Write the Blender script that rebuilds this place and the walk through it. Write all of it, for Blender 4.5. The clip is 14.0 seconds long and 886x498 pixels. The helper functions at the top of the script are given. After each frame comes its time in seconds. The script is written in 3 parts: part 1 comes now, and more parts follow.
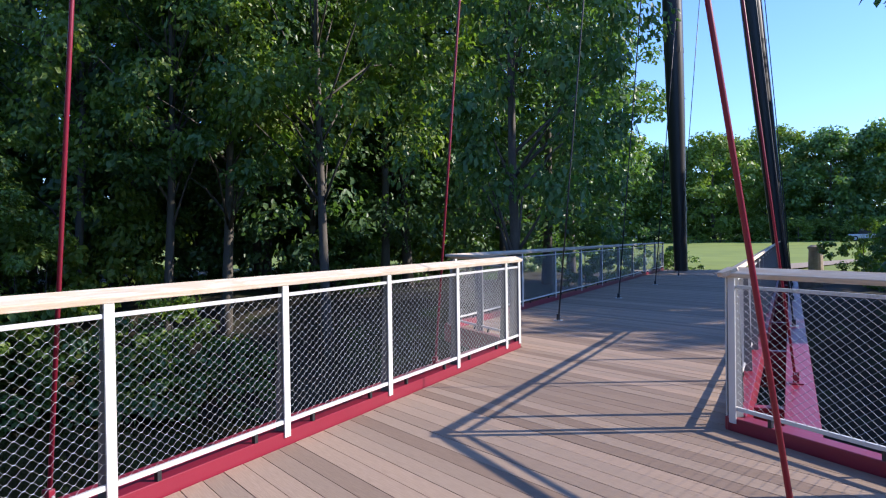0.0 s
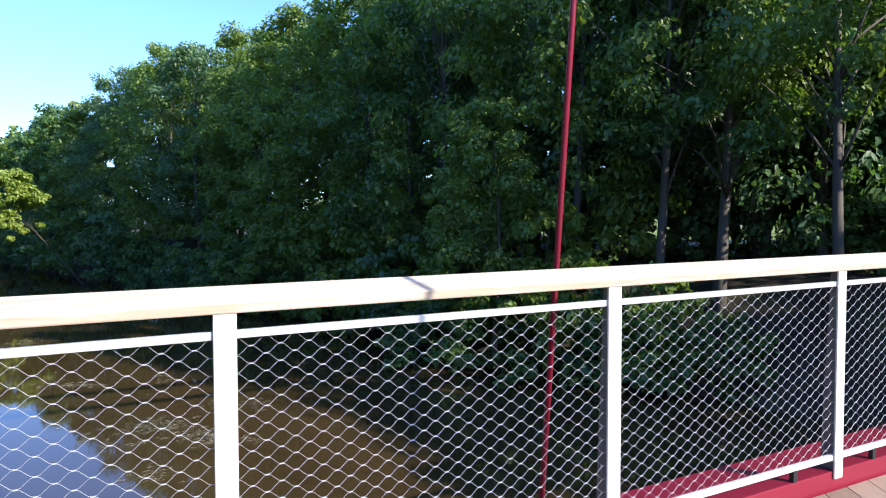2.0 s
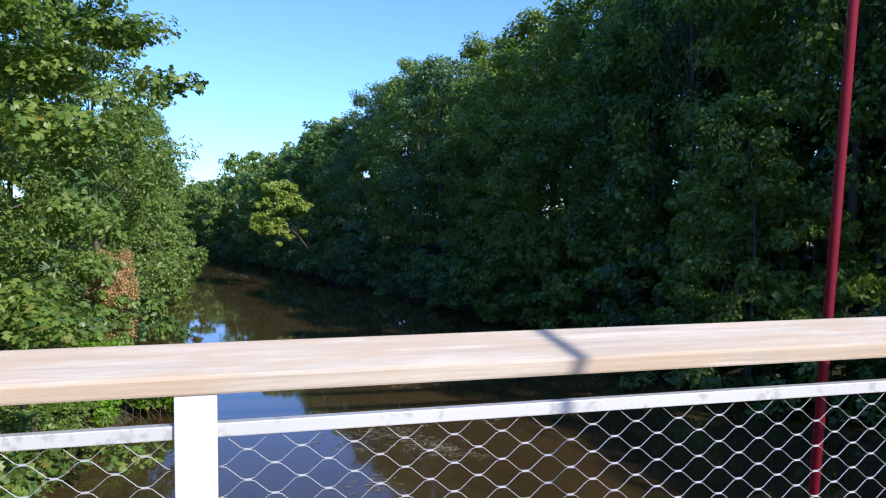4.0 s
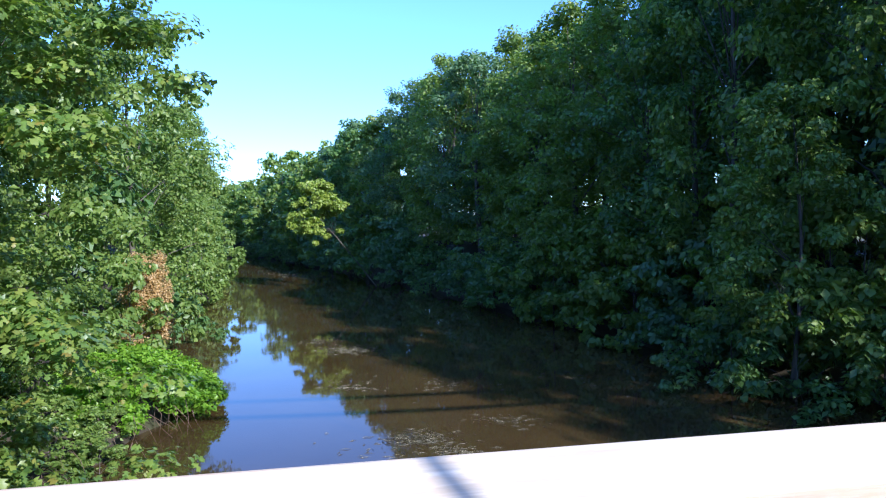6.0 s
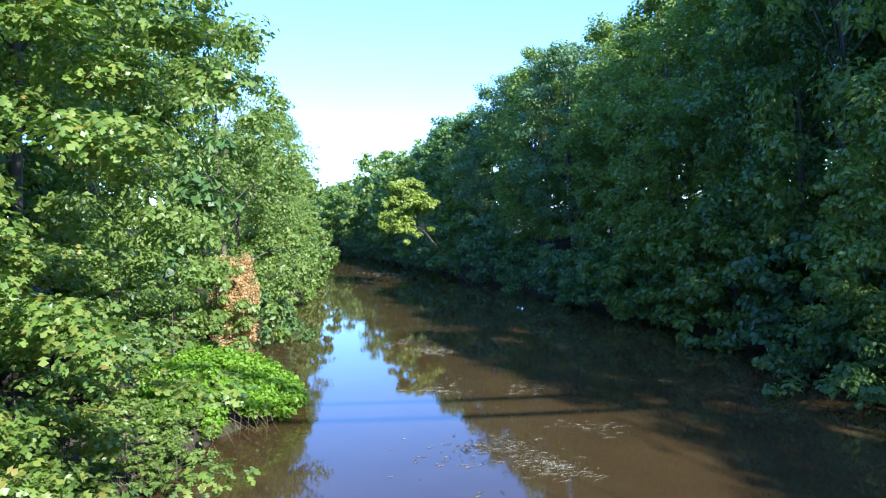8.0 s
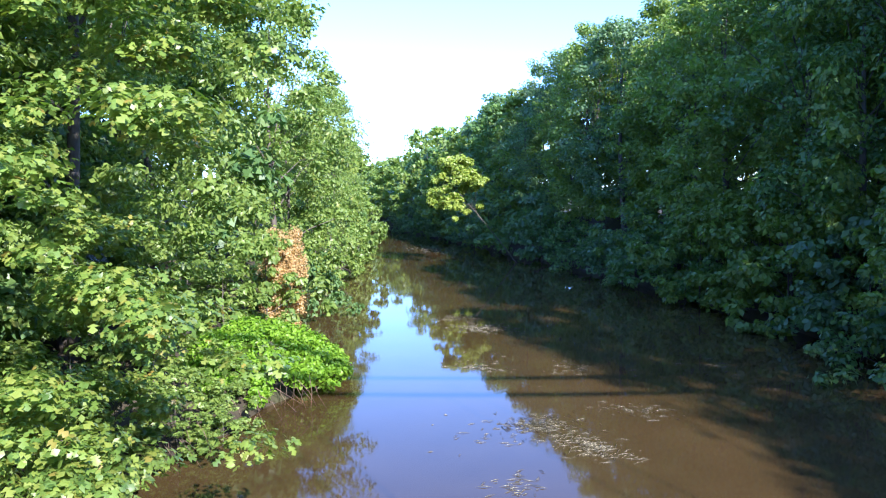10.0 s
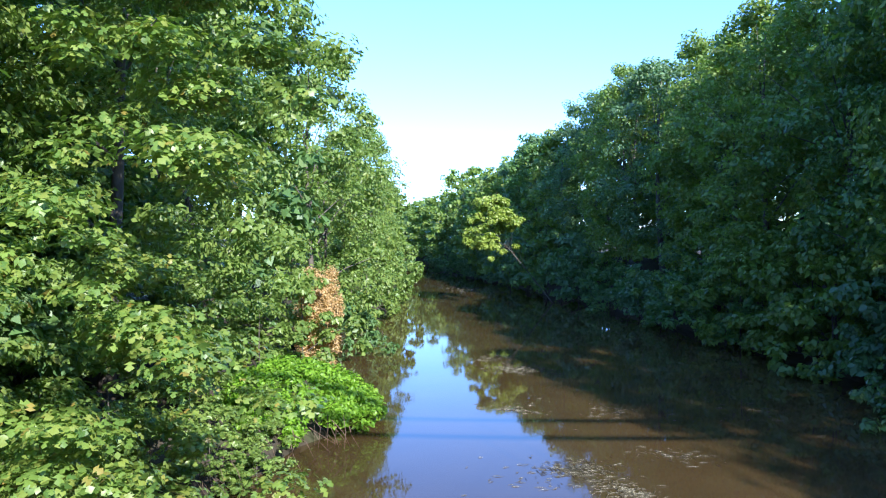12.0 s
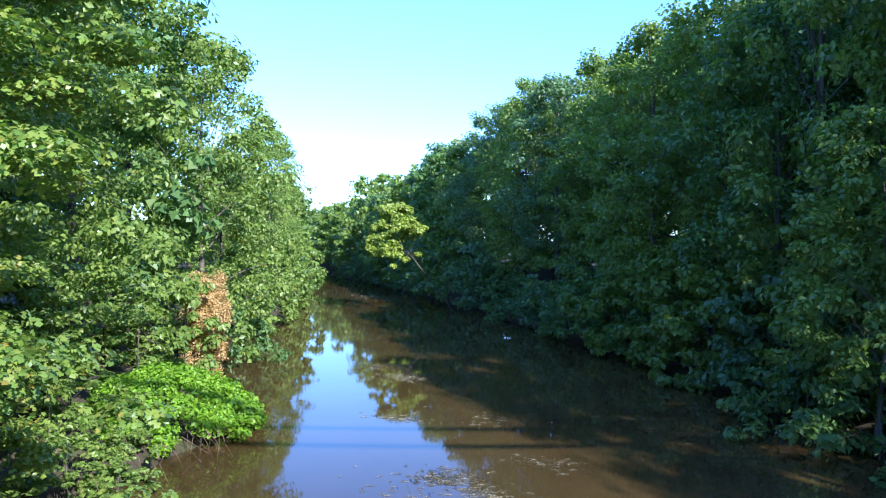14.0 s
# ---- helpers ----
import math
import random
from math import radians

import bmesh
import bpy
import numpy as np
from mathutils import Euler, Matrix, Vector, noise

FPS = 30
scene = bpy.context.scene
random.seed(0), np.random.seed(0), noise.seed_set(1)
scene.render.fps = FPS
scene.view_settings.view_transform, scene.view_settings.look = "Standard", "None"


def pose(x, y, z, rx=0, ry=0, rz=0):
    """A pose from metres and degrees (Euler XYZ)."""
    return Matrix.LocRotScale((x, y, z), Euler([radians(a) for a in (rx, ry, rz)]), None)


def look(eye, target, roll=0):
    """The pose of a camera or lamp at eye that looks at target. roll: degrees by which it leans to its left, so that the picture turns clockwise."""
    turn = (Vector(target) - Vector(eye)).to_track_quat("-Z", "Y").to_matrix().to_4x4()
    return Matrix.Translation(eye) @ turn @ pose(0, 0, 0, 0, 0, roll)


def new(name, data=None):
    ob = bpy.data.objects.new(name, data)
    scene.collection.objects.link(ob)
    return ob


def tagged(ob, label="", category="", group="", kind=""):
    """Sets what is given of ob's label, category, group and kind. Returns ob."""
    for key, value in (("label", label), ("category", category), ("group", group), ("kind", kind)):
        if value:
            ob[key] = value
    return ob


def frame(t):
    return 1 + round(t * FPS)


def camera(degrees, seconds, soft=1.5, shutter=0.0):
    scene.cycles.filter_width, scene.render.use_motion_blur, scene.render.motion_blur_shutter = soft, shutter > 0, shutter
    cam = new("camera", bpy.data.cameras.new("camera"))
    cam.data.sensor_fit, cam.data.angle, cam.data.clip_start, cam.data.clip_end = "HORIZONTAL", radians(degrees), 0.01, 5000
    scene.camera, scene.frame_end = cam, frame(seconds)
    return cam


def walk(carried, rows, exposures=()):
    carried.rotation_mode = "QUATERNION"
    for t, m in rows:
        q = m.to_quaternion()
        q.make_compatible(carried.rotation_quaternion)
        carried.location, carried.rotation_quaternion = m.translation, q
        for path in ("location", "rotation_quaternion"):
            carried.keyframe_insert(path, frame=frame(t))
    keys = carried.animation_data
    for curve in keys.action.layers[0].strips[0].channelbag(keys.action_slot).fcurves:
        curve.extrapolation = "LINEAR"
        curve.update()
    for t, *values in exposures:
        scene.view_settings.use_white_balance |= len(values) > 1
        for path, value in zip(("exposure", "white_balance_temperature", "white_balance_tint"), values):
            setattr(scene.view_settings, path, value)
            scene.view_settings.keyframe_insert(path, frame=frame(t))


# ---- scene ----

cam = camera(58.3, 14.0, soft=1.15, shutter=0.0)


def aim(x, y, z, rx, rz, roll):
    return pose(x, y, z, rx, 0, rz) @ pose(0, 0, 0, 0, 0, roll)


PATH = [
    (0.0, look((-1.349, -2.903, 1.280), (0.483, -2.102, 1.256), -0.8)),
    (0.5, look((-1.137, -2.654, 1.271), (0.522, -1.540, 1.193), -2.4)),
    (1.0, look((-0.954, -2.492, 1.279), (0.449, -1.069, 1.193), -2.2)),
    (1.5, look((-0.792, -2.283, 1.268), (0.380, -0.664, 1.191), -0.9)),
    (2.0, look((-0.626, -2.068, 1.268), (0.440, -0.378, 1.178), -0.1)),
    (2.5, look((-0.424, -1.843, 1.268), (0.449, -0.045, 1.186), 0.2)),
    (3.0, look((-0.267, -1.609, 1.256), (0.460, 0.253, 1.205), -0.2)),
    (3.5, look((-0.112, -1.411, 1.252), (0.552, 0.475, 1.201), -0.2)),
    (4.0, look((0.060, -1.247, 1.266), (0.567, 0.687, 1.196), -0.1)),
    (4.7, aim(0.190, -1.060, 1.290, 87.9, -13.2, -0.3)),
    (5.6, aim(0.380, -0.850, 1.325, 87.8, -12.0, -0.7)),
    (6.5, aim(0.550, -0.612, 1.347, 87.77, -11.11, -1.02)),
    (7.0, aim(0.800, -0.330, 1.354, 88.20, -7.52, -0.02)),
    (7.5, aim(0.933, -0.170, 1.347, 88.15, -5.38, -0.99)),
    (8.0, aim(1.005, -0.120, 1.348, 87.70, -4.66, -2.05)),
    (8.5, aim(1.070, -0.100, 1.361, 87.17, -1.72, -2.86)),
    (8.7, aim(1.080, -0.100, 1.361, 87.01, -0.46, -2.53)),
    (9.7, aim(1.090, -0.100, 1.356, 86.30, -0.60, -1.40)),
    (10.8, aim(1.098, -0.100, 1.351, 85.88, -2.05, -0.43)),
    (11.0, aim(1.105, -0.100, 1.350, 86.57, -1.65, -0.54)),
    (11.5, aim(1.090, -0.100, 1.360, 88.29, 2.24, -0.79)),
    (12.0, aim(1.118, -0.090, 1.362, 89.03, 1.50, -0.84)),
    (12.5, aim(1.380, -0.075, 1.350, 88.80, -6.63, 0.41)),
    (13.0, aim(1.604, -0.090, 1.395, 88.48, -14.32, 0.92)),
    (13.5, aim(1.699, -0.110, 1.398, 89.34, -12.89, 0.51)),
    (14.0, aim(1.821, -0.120, 1.391, 89.52, -4.77, 0.53)),
]
walk(cam, PATH, exposures=[(0.0, 0.62, 6350, 15), (2.2, 0.88, 6230, 12), (3.0, 0.5, 6100, 12), (4.0, 0.3, 6050, 13), (6.5, 1.05, 5500, 13), (7.5, 1.28, 5650, 11), (8.7, 1.48, 5720, 12), (11.0, 1.72, 5930, 20), (12.0, 1.35, 5780, 12), (12.6, 1.1, 5780, 13), (13.5, 1.42, 5800, 14), (14.0, 1.35, 5700, 10)])

# ---- sky and sun ----
SUN = Vector((0.84, -1.83, 1.08)).normalized()
world = bpy.data.worlds.new("world")
scene.world = world
world.use_nodes = True
wn, wl = world.node_tree.nodes, world.node_tree.links
sky = wn.new("ShaderNodeTexSky")
sky.sky_type = "NISHITA"
sky.sun_disc = False
sky.sun_elevation = math.asin(SUN.z)
sky.sun_rotation = math.atan2(SUN.x, SUN.y)
sky.air_density, sky.dust_density, sky.ozone_density = 1.0, 0.15, 5.0
tint = wn.new("ShaderNodeMix")
tint.data_type, tint.blend_type = "RGBA", "MULTIPLY"
tint.inputs[0].default_value = 1.0
tint.inputs[7].default_value = (0.78, 0.91, 1.20, 1)
wl.new(sky.outputs[0], tint.inputs[6])
wl.new(tint.outputs[2], wn["Background"].inputs[0])
wn["Background"].inputs[1].default_value = 0.175
sun = new("sun", bpy.data.lights.new("sun", "SUN"))
sun.data.energy, sun.data.angle, sun.data.color = 5.0, radians(0.53), (1.0, 0.93, 0.81)
sun.matrix_world = look(SUN * 60, (0, 0, 0))


# ---- materials ----
def mat(name, rough=0.6, metal=0.0):
    m = bpy.data.materials.new(name)
    m.use_nodes = True
    n = m.node_tree.nodes
    b = n["Principled BSDF"]
    b.inputs["Roughness"].default_value, b.inputs["Metallic"].default_value = rough, metal
    return m, n, m.node_tree.links, b


def ramp(n, stops):
    r = n.new("ShaderNodeValToRGB")
    e = r.color_ramp.elements
    while len(e) < len(stops):
        e.new(0.5)
    for k, (p, c) in zip(e, stops):
        k.position, k.color = p, (*c, 1)
    return r


def noise_tex(n, l, scale, detail=5, stretch=None, coord="Object", rough=0.55):
    tc, t = n.new("ShaderNodeTexCoord"), n.new("ShaderNodeTexNoise")
    t.inputs["Scale"].default_value, t.inputs["Detail"].default_value, t.inputs["Roughness"].default_value = scale, detail, rough
    if stretch:
        mp = n.new("ShaderNodeMapping")
        mp.inputs["Scale"].default_value = stretch
        l.new(tc.outputs[coord], mp.inputs[0])
        l.new(mp.outputs[0], t.inputs[0])
    else:
        l.new(tc.outputs[coord], t.inputs[0])
    return t


def mixed(n, l, a, b, fac=0.5, kind="MIX"):
    m = n.new("ShaderNodeMix")
    m.data_type, m.blend_type = "RGBA", kind
    for sock, v in ((m.inputs[0], fac), (m.inputs[6], a), (m.inputs[7], b)):
        if isinstance(v, (tuple, float, int)):
            sock.default_value = (*v, 1) if isinstance(v, tuple) else v
        else:
            l.new(v, sock)
    return m.outputs[2]


def bump(n, l, b, height, strength, dist):
    k = n.new("ShaderNodeBump")
    k.inputs["Strength"].default_value, k.inputs["Distance"].default_value = strength, dist
    l.new(height, k.inputs["Height"])
    l.new(k.outputs[0], b.inputs["Normal"])


def painted(name, col, worn, rough=0.45, metal=0.0, wear=0.62):
    m, n, l, b = mat(name, rough, metal)
    big, fine = noise_tex(n, l, 2.3), noise_tex(n, l, 38, 6)
    tone = mixed(n, l, col, tuple(c * 0.8 for c in col), big.outputs[0])
    r = ramp(n, [(wear, (0, 0, 0)), (min(0.99, wear + 0.08), (1, 1, 1))])
    l.new(fine.outputs[0], r.inputs[0])
    l.new(mixed(n, l, tone, worn, r.outputs[0]), b.inputs["Base Color"])
    bump(n, l, b, fine.outputs[0], 0.15, 0.004)
    return m


def timber(name, dark, light, stretch, per_object, stain=None):
    m, n, l, b = mat(name, 0.75)
    grain = noise_tex(n, l, 9, 8, stretch, rough=0.65)
    big = noise_tex(n, l, 1.7, 4)
    r = ramp(n, [(0.28, dark), (0.72, light)])
    l.new(grain.outputs[0], r.inputs[0])
    tone = mixed(n, l, r.outputs[0], tuple(c * 0.72 for c in light), big.outputs[0])
    if stain:
        blot = noise_tex(n, l, 6.5, 6, (0.55, 2.2, 2.2), rough=0.68)
        edge = ramp(n, [(0.44, (0, 0, 0)), (0.58, (0.85, 0.85, 0.85))])
        l.new(blot.outputs[0], edge.inputs[0])
        tone = mixed(n, l, tone, stain, edge.outputs[0])
    if per_object:
        oi = n.new("ShaderNodeObjectInfo")
        hue = ramp(n, [(0.0, (0.62, 0.55, 0.50)), (0.5, (0.88, 0.84, 0.80)), (1.0, (1.12, 1.02, 0.95))])
        l.new(oi.outputs["Random"], hue.inputs[0])
        tone = mixed(n, l, tone, hue.outputs[0], 1.0, "MULTIPLY")
    l.new(tone, b.inputs["Base Color"])
    bump(n, l, b, grain.outputs[0], 0.35, 0.004)
    return m


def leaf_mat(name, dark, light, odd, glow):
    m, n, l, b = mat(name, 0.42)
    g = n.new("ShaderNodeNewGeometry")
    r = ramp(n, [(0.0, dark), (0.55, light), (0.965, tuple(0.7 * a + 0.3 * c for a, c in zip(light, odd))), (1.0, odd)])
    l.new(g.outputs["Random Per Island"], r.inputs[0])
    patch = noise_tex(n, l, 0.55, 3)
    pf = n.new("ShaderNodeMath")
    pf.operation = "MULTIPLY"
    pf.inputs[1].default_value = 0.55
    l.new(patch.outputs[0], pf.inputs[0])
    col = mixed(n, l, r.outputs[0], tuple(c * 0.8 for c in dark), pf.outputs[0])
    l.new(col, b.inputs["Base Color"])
    b.inputs["Specular IOR Level"].default_value = 0.5
    t = n.new("ShaderNodeBsdfTranslucent")
    l.new(mixed(n, l, col, (1.3, 1.5, 0.5), 1.0, "MULTIPLY"), t.inputs[0])
    mx = n.new("ShaderNodeMixShader")
    mx.inputs[0].default_value = glow
    l.new(b.outputs[0], mx.inputs[1])
    l.new(t.outputs[0], mx.inputs[2])
    l.new(mx.outputs[0], n["Material Output"].inputs[0])
    return m


M_DECK = timber("weathered_deck_timber", (0.265, 0.185, 0.132), (0.50, 0.38, 0.285), (1, 14, 14), True)
M_RAIL = timber("weathered_rail_timber", (0.24, 0.165, 0.11), (0.86, 0.76, 0.62), (0.35, 7, 7), False, (0.56, 0.43, 0.30))
M_WHITE = painted("pale_painted_steel", (0.72, 0.70, 0.66), (0.42, 0.40, 0.37), 0.42, 0.0, 0.66)
M_WEB = painted("grey_steel", (0.20, 0.20, 0.205), (0.27, 0.27, 0.26), 0.5, 0.3, 0.6)
M_GALV = painted("galvanised_steel", (0.62, 0.62, 0.60), (0.42, 0.42, 0.40), 0.48, 0.25, 0.56)
M_WIRE = painted("stainless_wire", (0.55, 0.55, 0.53), (0.40, 0.39, 0.37), 0.38, 0.4, 0.7)
M_RED = painted("red_painted_steel", (0.25, 0.014, 0.036), (0.20, 0.035, 0.045), 0.38, 0.0, 0.68)
M_BLACK = painted("dark_painted_steel", (0.022, 0.023, 0.027), (0.05, 0.05, 0.05), 0.4, 0.0, 0.68)
M_BARK = timber("bark", (0.045, 0.037, 0.030), (0.14, 0.12, 0.10), (6, 6, 1), False)
M_TWIG = timber("dry_twigs", (0.08, 0.05, 0.035), (0.20, 0.135, 0.095), (4, 4, 4), False)
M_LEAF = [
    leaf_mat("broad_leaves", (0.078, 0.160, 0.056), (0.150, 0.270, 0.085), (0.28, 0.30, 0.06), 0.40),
    # extra blue in this green stands for the hazy shade of the wood
    leaf_mat("shade_blue_leaves", (0.088, 0.165, 0.082), (0.158, 0.270, 0.125), (0.20, 0.26, 0.08), 0.38),
    # lighter and yellower, with part of the sunlight put into the colour
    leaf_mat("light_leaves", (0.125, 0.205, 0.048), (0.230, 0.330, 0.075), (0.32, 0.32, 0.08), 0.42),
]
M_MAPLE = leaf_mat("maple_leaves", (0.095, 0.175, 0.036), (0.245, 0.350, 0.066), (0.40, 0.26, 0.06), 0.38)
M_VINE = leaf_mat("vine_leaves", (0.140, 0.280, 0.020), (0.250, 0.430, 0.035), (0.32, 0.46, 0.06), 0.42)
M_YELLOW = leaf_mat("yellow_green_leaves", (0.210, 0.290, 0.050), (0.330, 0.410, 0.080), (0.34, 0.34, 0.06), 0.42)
M_RUST = leaf_mat("rusty_leaves", (0.400, 0.255, 0.110), (0.600, 0.420, 0.210), (0.55, 0.42, 0.22), 0.35)

M_WATER, n_, l_, b_ = mat("muddy_river_water", 0.035)
mud = noise_tex(n_, l_, 0.35, 4)
mr = ramp(n_, [(0.3, (0.054, 0.034, 0.014)), (0.7, (0.074, 0.048, 0.020))])
l_.new(mud.outputs[0], mr.inputs[0])
l_.new(mr.outputs[0], b_.inputs["Base Color"])
b_.inputs["IOR"].default_value = 1.333
rip = noise_tex(n_, l_, 2.2, 3, (1.0, 0.45, 1.0))
bump(n_, l_, b_, rip.outputs[0], 0.05, 0.03)

M_GROUND, n_, l_, b_ = mat("bank_soil_and_grass", 0.95)
soil = noise_tex(n_, l_, 0.9, 8)
sr = ramp(n_, [(0.3, (0.030, 0.023, 0.014)), (0.55, (0.055, 0.043, 0.026)), (0.72, (0.060, 0.080, 0.024))])
l_.new(soil.outputs[0], sr.inputs[0])
turf = noise_tex(n_, l_, 0.22, 8)
tr = ramp(n_, [(0.3, (0.150, 0.200, 0.028)), (0.7, (0.230, 0.290, 0.045))])
l_.new(turf.outputs[0], tr.inputs[0])
geo = n_.new("ShaderNodeNewGeometry")
sx = n_.new("ShaderNodeSeparateXYZ")
l_.new(geo.outputs["Position"], sx.inputs[0])
rng_ = n_.new("ShaderNodeMapRange")
rng_.inputs[1].default_value, rng_.inputs[2].default_value = 37.0, 42.0
l_.new(sx.outputs[0], rng_.inputs[0])
l_.new(mixed(n_, l_, sr.outputs[0], tr.outputs[0], rng_.outputs[0]), b_.inputs["Base Color"])
bump(n_, l_, b_, soil.outputs[0], 0.5, 0.05)

M_PATH, n_, l_, b_ = mat("sandy_gravel_path", 0.95)
gr = noise_tex(n_, l_, 6, 10)
gr2 = ramp(n_, [(0.3, (0.26, 0.20, 0.145)), (0.7, (0.40, 0.32, 0.24))])
l_.new(gr.outputs[0], gr2.inputs[0])
l_.new(gr2.outputs[0], b_.inputs["Base Color"])
bump(n_, l_, b_, gr.outputs[0], 0.4, 0.02)


# ---- mesh helpers ----
def soup(name, verts, faces, material, smooth=False):
    me = bpy.data.meshes.new(name)
    me.from_pydata([tuple(v) for v in verts], [], faces)
    me.materials.append(material)
    if smooth:
        me.shade_smooth()
    return me


def part_data(name, me, parent, label=""):
    ob = new(name, me)
    ob.parent = parent
    return tagged(ob, label) if label else ob


def thing(name, label, category, m=None, group="", kind=""):
    ob = new(name)
    ob.matrix_basis = m or Matrix.Identity(4)
    return tagged(ob, label, category, group, kind)


BOXF = [(0, 1, 3, 2), (4, 6, 7, 5), (0, 4, 5, 1), (2, 3, 7, 6), (0, 2, 6, 4), (1, 5, 7, 3)]


def box_bm(x0, x1, y0, y1, z0, z1, bevel=0.0, tilt=0.0):
    bm = bmesh.new()
    vs = [bm.verts.new((x, y, z)) for x in (x0, x1) for y in (y0, y1) for z in (z0, z1)]
    for f in BOXF:
        bm.faces.new([vs[i] for i in f])
    bmesh.ops.recalc_face_normals(bm, faces=bm.faces)
    if bevel:
        bmesh.ops.bevel(bm, geom=bm.edges[:], offset=bevel, segments=2, affect="EDGES", profile=0.6)
    if tilt:
        bmesh.ops.rotate(bm, verts=bm.verts, cent=(0, y0, z0), matrix=Matrix.Rotation(radians(tilt), 3, "X"))
    return bm


def bm_data(name, bm, material, smooth=False):
    me = bpy.data.meshes.new(name)
    bm.to_mesh(me)
    bm.free()
    me.materials.append(material)
    if smooth:
        me.shade_smooth()
    return me


def part(name, bm, material, parent, label=""):
    return part_data(name, bm_data(name, bm, material), parent, label)


def tube(points, radii, sides=8):
    """Vertices and faces of a tube along points with a radius at each."""
    vs, fs = [], []
    pts = [Vector(p) for p in points]
    for i, (p, r) in enumerate(zip(pts, radii)):
        d = (pts[min(i + 1, len(pts) - 1)] - pts[max(i - 1, 0)]).normalized()
        a = d.orthogonal().normalized() if abs(d.z) < 0.9 else Vector((1, 0, 0)).cross(d).normalized()
        b = d.cross(a)
        for k in range(sides):
            w = 2 * math.pi * k / sides
            vs.append(p + r * (math.cos(w) * a + math.sin(w) * b))
    for i in range(len(pts) - 1):
        for k in range(sides):
            q = (k + 1) % sides
            fs.append((i * sides + k, i * sides + q, (i + 1) * sides + q, (i + 1) * sides + k))
    fs.append(tuple(range(sides - 1, -1, -1)))
    fs.append(tuple((len(pts) - 1) * sides + k for k in range(sides)))
    return vs, fs


def join_tubes(parts):
    vs, fs = [], []
    for v, f in parts:
        o = len(vs)
        vs += v
        fs += [tuple(i + o for i in q) for q in f]
    return vs, fs


# ---- river and ground ----
WATER = -3.45
BANK_Y = [-400, -60, -20, 0, 8, 15, 19, 24, 32, 50, 72, 100, 121, 170, 230, 400]
BANK_L = [-20, -9, -7, -6, -5.2, -3.6, -2.2, -3.6, -4.4, -3.8, -5.2, -8.0, -10.2, -21, -36, -110]
BANK_R = [14, 17, 17.5, 17, 16.4, 15.2, 14.4, 13.5, 12.9, 10.8, 6.2, 0.8, -3.2, -14.5, -29, -100]


def left_bank(y):
    return float(np.interp(y, BANK_Y, BANK_L))


def right_bank(y):
    return float(np.interp(y, BANK_Y, BANK_R))


def ground_z(x, y):
    inside = min(x - left_bank(y), right_bank(y) - x)
    rough = 0.25 * noise.noise((x * 0.25, y * 0.25, 0)) + 0.1 * noise.noise((x * 0.9, y * 0.9, 3))
    if inside > 0:
        return WATER - min(1.4, 0.15 + inside * 0.45)
    out = -inside
    if x < left_bank(y):
        return WATER + min(2.5, 0.1 + 0.42 * out) + rough * min(1, out * 0.5)
    top = 2.9 + min(max(x - 30, 0) * 0.012, 1.3)
    return WATER + min(top, 0.15 + 0.55 * out) + rough * min(1, out * 0.5) * (0.25 if x > 33 else 1)


def axis(near0, near1, step, far0, far1):
    vals = list(np.arange(near0, near1 + 0.01, step))
    d = step
    lo, hi = [near0], [near1]
    while lo[-1] > far0:
        d *= 1.28
        lo.append(max(far0, lo[-1] - d))
    d = step
    while hi[-1] < far1:
        d *= 1.28
        hi.append(min(far1, hi[-1] + d))
    return lo[:0:-1] + vals + hi[1:]


gx, gy = axis(-16, 46, 0.75, -3000, 3000), axis(-12, 130, 1.0, -3000, 3000)
gv = [(x, y, ground_z(x, y)) for y in gy for x in gx]
nx = len(gx)
gf = [(j * nx + i, j * nx + i + 1, (j + 1) * nx + i + 1, (j + 1) * nx + i) for j in range(len(gy) - 1) for i in range(nx - 1)]
tagged(new("ground", soup("ground", gv, gf, M_GROUND, True)), "river banks of dark soil rising to a mown field", "ground", kind="structure")
wy = [y for y in BANK_Y]
wv = [(left_bank(y) - 4, y, WATER) for y in wy] + [(right_bank(y) + 4, y, WATER) for y in wy]
k = len(wy)
tagged(new("water", soup("water", wv, [(i, k + i, k + i + 1, i + 1) for i in range(k - 1)], M_WATER)), "still muddy brown river reflecting sky and trees", "river", kind="structure")
pv = [(x, y0 + s * 1.5, ground_z(x, y0 + s * 1.5) + 0.06) for x, y0 in ((29.5, -0.5), (33, -0.5), (36, -0.6), (40, -1.5), (46, -4), (54, -9), (64, -18)) for s in (-1, 1)]
tagged(new("path", soup("path", pv, [(2 * i, 2 * i + 2, 2 * i + 3, 2 * i + 1) for i in range(6)], M_PATH)), "sandy gravel path leading off the bridge", "path", kind="structure")


# ---- foliage ----
DIAMOND = (np.array([(-0.5, 0, 0.0), (0, -0.32, 0.10), (0.5, 0, -0.06), (0, 0.32, 0.10)]), [(0, 1, 2), (0, 2, 3)])
TRI = (np.array([(-0.5, 0.04, 0.0), (0.14, -0.42, 0.05), (0.42, 0.34, -0.05)]), [(0, 1, 2)])
LOBED = (np.array([(-0.45, 0, 0.02), (-0.20, -0.56, -0.06), (-0.03, -0.15, 0.04), (0.30, -0.46, -0.07), (0.64, 0, -0.10), (0.30, 0.46, -0.07), (-0.03, 0.15, 0.04), (-0.20, 0.56, -0.06)]),
         [(0, 1, 2), (2, 3, 4), (4, 5, 6), (6, 7, 0), (0, 2, 6), (2, 4, 6)])


